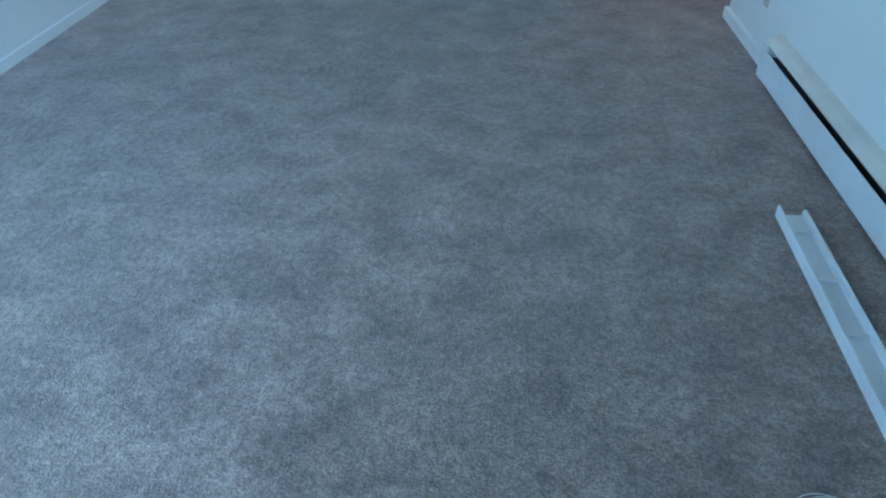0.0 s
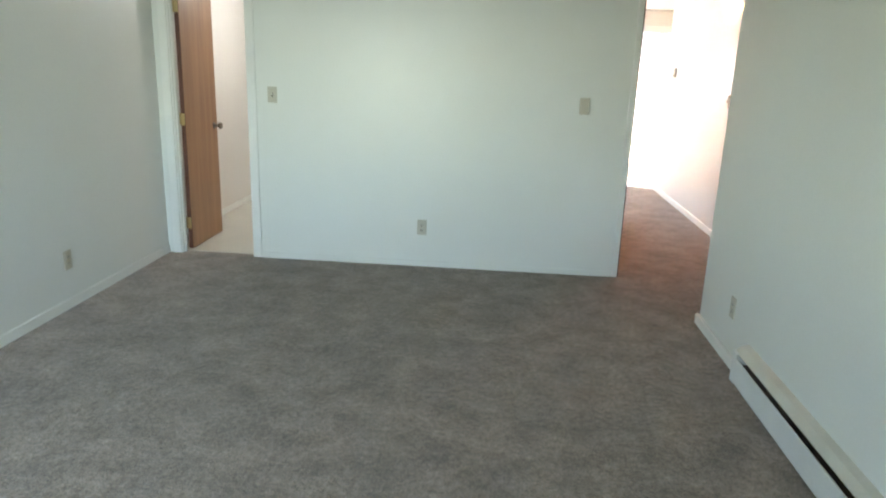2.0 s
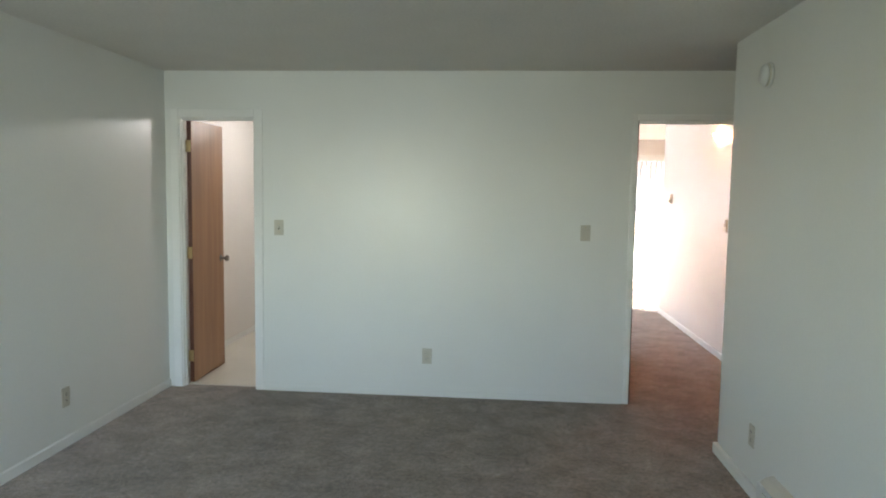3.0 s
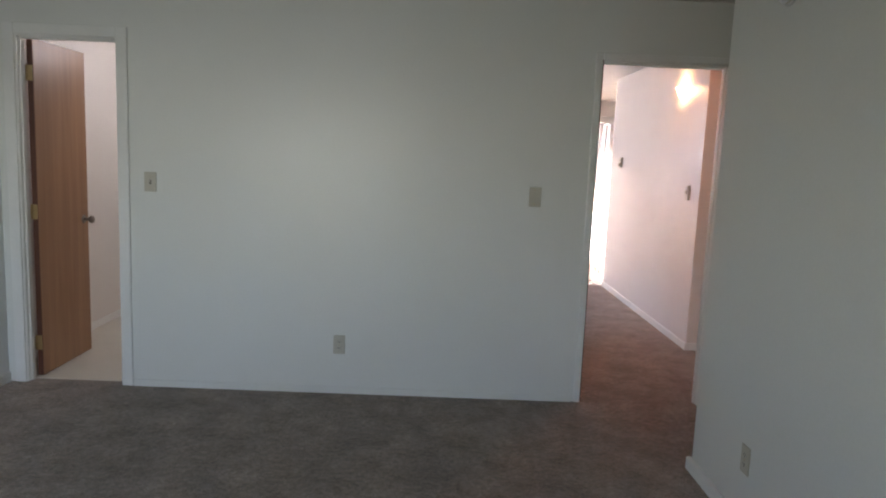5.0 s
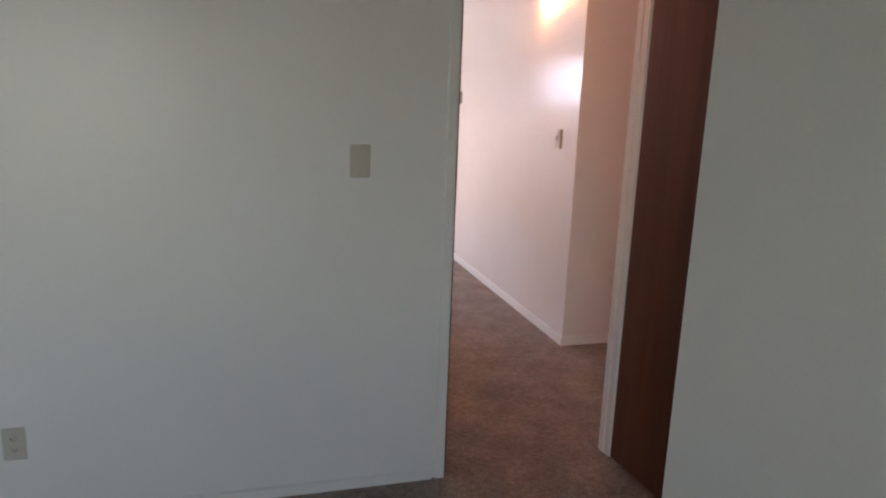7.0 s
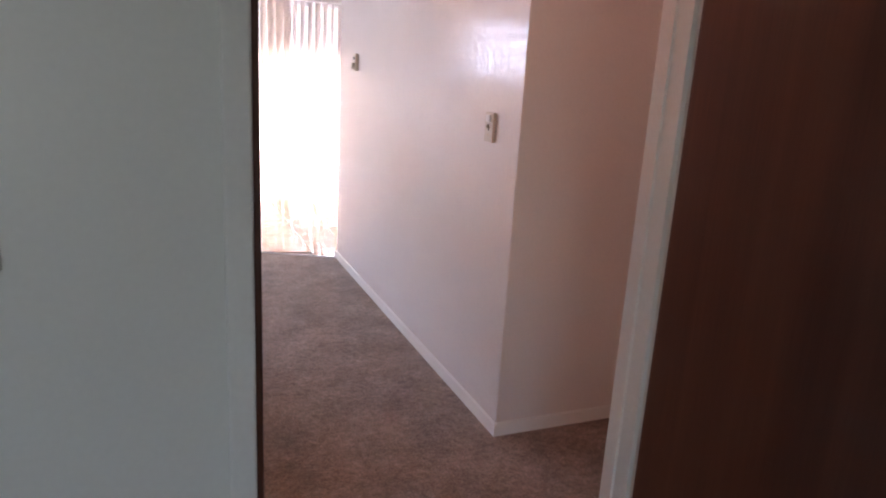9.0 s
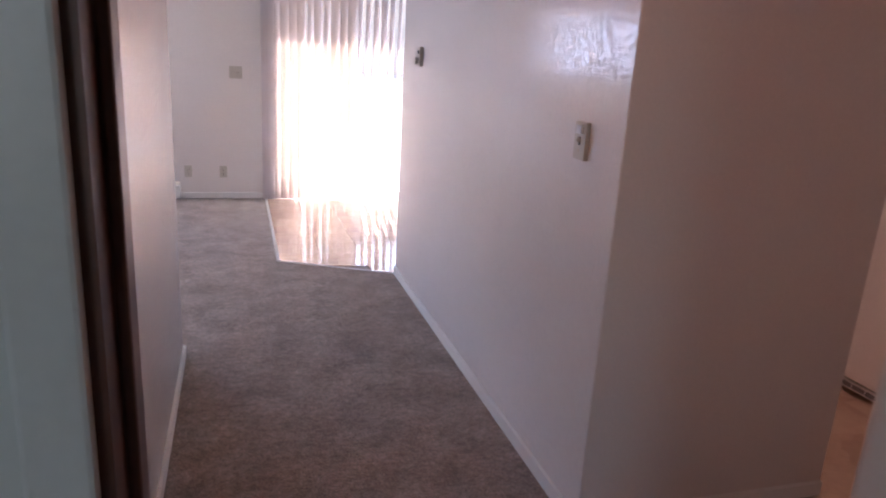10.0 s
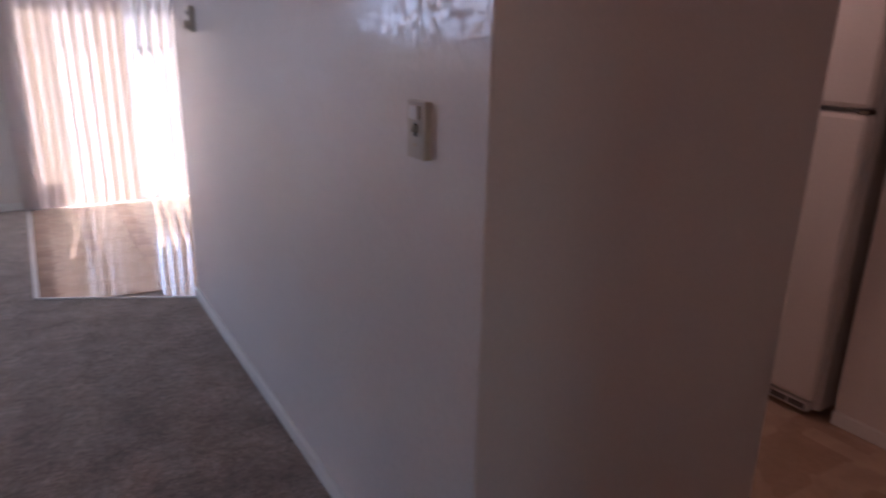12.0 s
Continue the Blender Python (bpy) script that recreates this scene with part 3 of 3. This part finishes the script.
# baseboard heaters
def heater(at, length, label, front=0.142, cap=0.055):
    """Runs along +x, back against y=0, front towards -y."""
    th = thing("baseboard_heater", at, label, "heater", "baseboard heaters")
    part("front_panel", boxes((0.0, length, -0.066, -0.06, 0.022, front), bevel=0.002), ENAMEL, th)
    bm = bmesh.new()
    pts = [(-0.058, 0.167), (-0.056, 0.173), (-0.03, 0.195), (0, 0.205), (0, 0.199), (-0.03, 0.189), (-0.051, 0.171), (-0.053, 0.167)]
    a = [bm.verts.new((0, y, z)) for y, z in pts]
    b = [bm.verts.new((length, y, z)) for y, z in pts]
    for i in range(len(pts)):
        j = (i + 1) % len(pts)
        bm.faces.new((a[i], a[j], b[j], b[i]))
    bm.faces.new(a[::-1])
    bm.faces.new(b)
    bmesh.ops.recalc_face_normals(bm, faces=bm.faces)
    part("top_panel", bm, CREAM, th, "cream top panel")
    part("back_panel", boxes((0.0, length, -0.004, -0.0005, 0.02, 0.17)), CREAM, th)
    part("bottom_rail", boxes((0.0, length, -0.062, -0.005, 0.012, 0.02)), ENAMEL, th)
    el = part("heating_element", tube(0.011, length - 0.06, 'X', 10, 0, (length / 2, -0.034, 0.075)), STEEL, th)
    bm = bmesh.new()
    n = int(length / 0.012)
    for i in range(2, n - 2):
        box(bm, i * length / n - 0.0004, i * length / n + 0.0004, -0.055, -0.012, 0.045, 0.118)
    tagged(part("fin_pack", bm, STEEL, el), kind="stuff")
    for x in (0.0, length - cap):
        part("end_cap", boxes((x - 0.002, x + cap + 0.002, -0.068, 0, 0.012, 0.172), bevel=0.004), ENAMEL, th)
    return th


heater(pose(XR, -1.72, 0, 0, 0, -90) @ Matrix.Diagonal((1, 1.1, 1, 1)), 3.0, "long cream baseboard heater on the carpet")
heater(pose(-2.36, FY, 0) @ Matrix.Diagonal((1, 1, 0.8, 1)), 1.9, "white baseboard heater below the far wall", 0.112, 0.13)


# heater covers lying loose on the carpet
def heater_cover(at, length, width, label):
    th = thing("heater_cover", at, label, "heater cover", "loose heater covers")
    part("pan", boxes((0, length, 0, width, 0.0, 0.004)), ENAMEL, th)
    part("lip", boxes((0, length, -0.003, 0.004, 0.0, 0.045), bevel=0.0012), ENAMEL, th)
    part("lip", boxes((0, length, width - 0.012, width, 0.0, 0.028), bevel=0.0012), ENAMEL, th)
    x = 0.11
    while x < length:
        part("rib", boxes((x - 0.006, x + 0.006, 0.004, width - 0.012, 0.004, 0.016), bevel=0.0015), ENAMEL, th)
        x += 0.24
    return th


heater_cover(pose(0.058, -2.885, 0.002, 0, 0, -91.3), 1.5, 0.095, "white steel heater cover lying upturned on the carpet")
heater_cover(pose(-1.675, FY - 0.57, 0.002, 0, 0, 2), 0.9, 0.12, "white steel heater cover lying on the carpet")

# loop of thin cable on the carpet
cu = bpy.data.curves.new("cable_loop", 'CURVE')
cu.dimensions, cu.bevel_depth, cu.bevel_resolution = '3D', 0.0018, 3
sp = cu.splines.new('POLY')
N = 70
sp.points.add(N)
for i in range(N + 1):
    a = i / N * 4.6 * math.pi
    r = 0.045 + 0.008 * math.sin(a * 0.7)
    sp.points[i].co = (r * math.cos(a) * 1.3, r * math.sin(a), 0.004 + 0.006 * i / N, 1)
ob = new("cable_loop", cu)
ob.matrix_world = pose(-0.17, -4.02, 0.0)
cu.materials.append(CABLE)
tagged(ob, "thin white cable coiled on the carpet", "cable")

# bedroom window behind
th = thing("window_1", pose(0, 0, 0), "wide white framed bedroom window", "window", kind="structure")
BXM = (BX0 + BX1) / 2
for r in ((BX0, BX1, -6.08, -6.0, 0.88, 0.92), (BX0, BX1, -6.08, -6.0, 2.08, 2.12), (BX0, BX0 + 0.04, -6.08, -6.0, 0.92, 2.08),
          (BX1 - 0.04, BX1, -6.08, -6.0, 0.92, 2.08), (BXM - 0.02, BXM + 0.02, -6.08, -6.0, 0.92, 2.08)):
    part("window_frame", boxes(r, bevel=0.004), TRIM, th)
th = thing("window_2", pose(0, 0, 0), "white framed living room window", "window", kind="structure")
for r in ((WX0, WX1, FY + 0.05, FY + 0.11, WZ0, WZ0 + 0.035), (WX0, WX1, FY + 0.05, FY + 0.11, WZ1 - 0.035, WZ1),
          (WX0, WX0 + 0.035, FY + 0.05, FY + 0.11, WZ0 + 0.035, WZ1 - 0.035), (WX1 - 0.035, WX1, FY + 0.05, FY + 0.11, WZ0 + 0.035, WZ1 - 0.035)):
    part("window_frame", boxes(r, bevel=0.004), TRIM, th)

# ---- sliding door and blinds ----
th = thing("door_3", pose(0, 0, 0), "aluminium framed sliding glass patio door", "sliding door", kind="structure")
part("sill", boxes((DX0, DX1, FY - 0.005, FY + T, 0.0, 0.03), bevel=0.003), ALU, th)
part("head", boxes((DX0, DX1, FY, FY + T, DZ - 0.04, DZ)), ALU, th)
for x0, x1 in ((DX0, DX0 + 0.04), (DX1 - 0.04, DX1)):
    part("side_frame", boxes((x0, x1, FY, FY + T, 0.03, DZ - 0.04)), ALU, th)
XM = 1.27
for x0, x1, y in ((DX0 + 0.04, XM + 0.03, FY + 0.075), (XM - 0.03, DX1 - 0.04, FY + 0.03)):
    p = part("panel", boxes((x0, x1, y, y + 0.035, 0.03, 0.06), (x0, x1, y, y + 0.035, DZ - 0.09, DZ - 0.04),
             (x0, x0 + 0.05, y, y + 0.035, 0.06, DZ - 0.09), (x1 - 0.05, x1, y, y + 0.035, 0.06, DZ - 0.09)), ALU, th)
    g = part("pane", boxes((x0 + 0.05, x1 - 0.05, y + 0.014, y + 0.02, 0.06, DZ - 0.09)), GLASS, p)
    g.visible_shadow = False
for x0, x1, z0, z1 in ((DX0 - 0.06, DX0, 0, DZ + 0.06), (DX1, DX1 + 0.06, 0, DZ + 0.06), (DX0, DX1, DZ, DZ + 0.06)):
    part("casing", boxes((x0, x1, FY - 0.012, FY, z0, z1), bevel=0.003), TRIM, th)

blind = thing("vertical_blinds", pose(0, FY - 0.1, 0), "translucent vertical blinds closed over the patio door", "blinds")
part("head_rail", boxes((0.34, 2.24, -0.03, 0.05, 2.085, 2.185), bevel=0.004), TRIM, blind, "white head rail")


def slat_mesh(width, z0, z1):
    bm = bmesh.new()
    k = 6
    cols = []
    for i in range(k + 1):
        u = i / k * 2 - 1
        cols.append([bm.verts.new((u * width / 2, -0.008 * (1 - u * u), z)) for z in (z0, (z0 + z1) / 2, z1)])
    for a, b in zip(cols, cols[1:]):
        for j in range(2):
            bm.faces.new((a[j], b[j], b[j + 1], a[j + 1]))
    return bm


slat_data = mesh_of("slat", slat_mesh(0.089, 0.014, 2.08), SLAT, True)
rng = random.Random(4)
x = 0.36
while x < 2.22:
    stacked = x < 0.47
    if stacked:
        turn, step = 50 + rng.uniform(-6, 6), 0.022
    elif x < 1.2:
        turn, step = rng.choice((7, 9, 12, 14, 16, 35)), 0.081
    else:
        turn, step = 46 + rng.uniform(-12, 10), 0.081
    s = new("slat", slat_data)
    s.parent = blind
    s.matrix_local = pose(x, 0.01, 0, 0, rng.uniform(-0.25, 0.25), turn)
    if not stacked and rng.random() < 0.9:
        part("clip", boxes((x - 0.006, x + 0.006, 0.004, 0.016, 2.07, 2.095)), TRIM, blind)
    x += step

# ---- kitchen ----
th = thing("refrigerator", pose(2.945, 1.60, 0), "white top-freezer refrigerator in the kitchen niche", "refrigerator")
part("body", boxes((0.07, 0.78, 0.0, 0.76, 0.02, 1.68), bevel=0.012), FRIDGE, th)
part("fridge_door", boxes((0.0, 0.066, 0.0, 0.76, 0.08, 1.205), bevel=0.02), FRIDGE, th)
part("freezer_door", boxes((0.0, 0.066, 0.0, 0.76, 1.22, 1.68), bevel=0.02), FRIDGE, th)
grille = part("kick_grille", boxes((0.012, 0.07, 0.02, 0.74, 0.03, 0.072), bevel=0.004), FRIDGE, th, "pale kick grille")
for k in range(9):
    part("louvre", boxes((0.008, 0.013, 0.03 + k * 0.078, 0.1 + k * 0.078, 0.04, 0.062), bevel=0.001), GREYBOX, grille)
for y in (0.05, 0.71):
    part("foot", tube(0.018, 0.03, 'Z', 14, 0.003, (0.11, y, 0.015)), BLACK, th, smooth=True)
for za, zb in ((0.75, 1.17), (1.26, 1.5)):
    part("handle", boxes((-0.04, -0.012, 0.69, 0.715, za, zb), bevel=0.006), FRIDGE, th)
part("hinge", boxes((-0.004, 0.05, 0.006, 0.04, 1.206, 1.219)), STEEL, th)

# ---- outside ----
structure("ground", boxes((-120, 120, FY + 12, 160, -0.3, -0.1)), DRYGROUND, "dry pale ground outside", "ground")
structure("pavement", boxes((-30, 30, FY + 0.125, FY + 12, -0.3, -0.05)), CONCRETE, "sunlit concrete patio slab", "patio")
th = thing("storage_crate", pose(0.57, FY + 0.26, -0.05), "dark grey crate standing on the patio", "crate")
part("crate_body", boxes((-0.10, 0.1, -0.1, 0.1, 0, 0.49), bevel=0.006), GREYBOX, th)
part("lid", boxes((-0.11, 0.11, -0.11, 0.11, 0.49, 0.52), bevel=0.006), GREYBOX, th)

# added backdrop wall: blocks the bright sky in the upper gaps of the blinds
structure("backdrop", boxes((-60, 60, FY + 55, FY + 60, -0.12, 16), bevel=0.1), STUCCO, "plain tan backdrop wall added to hide the sky behind the blinds", "backdrop")

# ---- entry floor tiles: skewed front edge ----
entry = structure("entry_floor", boxes((0.35, 0.352, 4.6, FY - 0.02, 0.0, 0.003)), TRIM, "glossy brown vinyl tile floor inside the patio door", "tile floor")
A, B = (0.362, 4.475), (2.75, 3.30)


def front(x):
    return A[1] + (x - A[0]) * (B[1] - A[1]) / (B[0] - A[0])


P = 0.305
tile_shapes = {}
for i in range(8):
    for j in range(12):
        x0 = A[0] + 0.012 + i * P
        x1 = min(x0 + P - 0.0007, 2.745)
        y1 = FY - 0.015 - j * P
        y0 = y1 - P + 0.0007
        if x0 > 2.7:
            continue
        lim0, lim1 = (max(front(x0), HEND if x0 > HX else 0), max(front(x1), HEND if x0 > HX else 0))
        ya, yb = max(y0, lim0), max(y0, lim1)
        if y1 - max(ya, yb) < 0.01:
            continue
        cut = ya > y0 or yb > y0
        key = None if cut or x1 - x0 < P - 0.01 else "full"
        if key in tile_shapes:
            me = tile_shapes[key]
        else:
            bm = bmesh.new()
            c = [(0, ya - y1), (x1 - x0, yb - y1), (x1 - x0, 0), (0, 0)]
            lo = [bm.verts.new((u, v, 0)) for u, v in c]
            mid = [bm.verts.new((u, v, 0.004)) for u, v in c]
            cx, cy = (x1 - x0) / 2, (ya + yb) / 4 - y1 / 2
            hi = [bm.verts.new((u + (cx - u) * 0.008, v + (cy - v) * 0.008, 0.0046)) for u, v in c]
            for k in range(4):
                n = (k + 1) % 4
                bm.faces.new((lo[k], lo[n], mid[n], mid[k]))
                bm.faces.new((mid[k], mid[n], hi[n], hi[k]))
            bm.faces.new(hi)
            me = mesh_of("tile", bm, TILE)
            if key:
                tile_shapes[key] = me
        o = new("tile", me)
        o.parent = entry
        o.matrix_local = pose(x0, y1, 0)
# bright metal edging where carpet meets tile
bm = boxes((A[0] - 0.012, A[0] + 0.01, A[1], FY - 0.015, 0, 0.008), bevel=0.002)
part("edge_strip", bm, ALU, entry, "bright metal edging strip")
ln = math.hypot(HX - A[0], front(HX) - A[1])
ang = math.degrees(math.atan2(front(HX) - A[1], HX - A[0]))
bm = boxes((0, ln - 0.01, -0.006, 0.006, 0, 0.007), bevel=0.002)
st = part("edge_strip", bm, ALU, entry, "bright metal edging strip")
st.matrix_local = pose(A[0], A[1], 0, 0, 0, ang)

kf = structure("kitchen_floor", boxes((2.0, 3.03, 0.1, HY - 0.02, 0.0, 0.003), (2.112, 3.03, HY - 0.02, 1.56, 0.0, 0.003), (2.112, 3.82, 1.56, 4.05, 0.0, 0.003), (HX + T, 2.112, HY + T, 4.05, 0.0, 0.003)), KITCHEN_VINYL, "tan patterned vinyl kitchen floor", "floor")
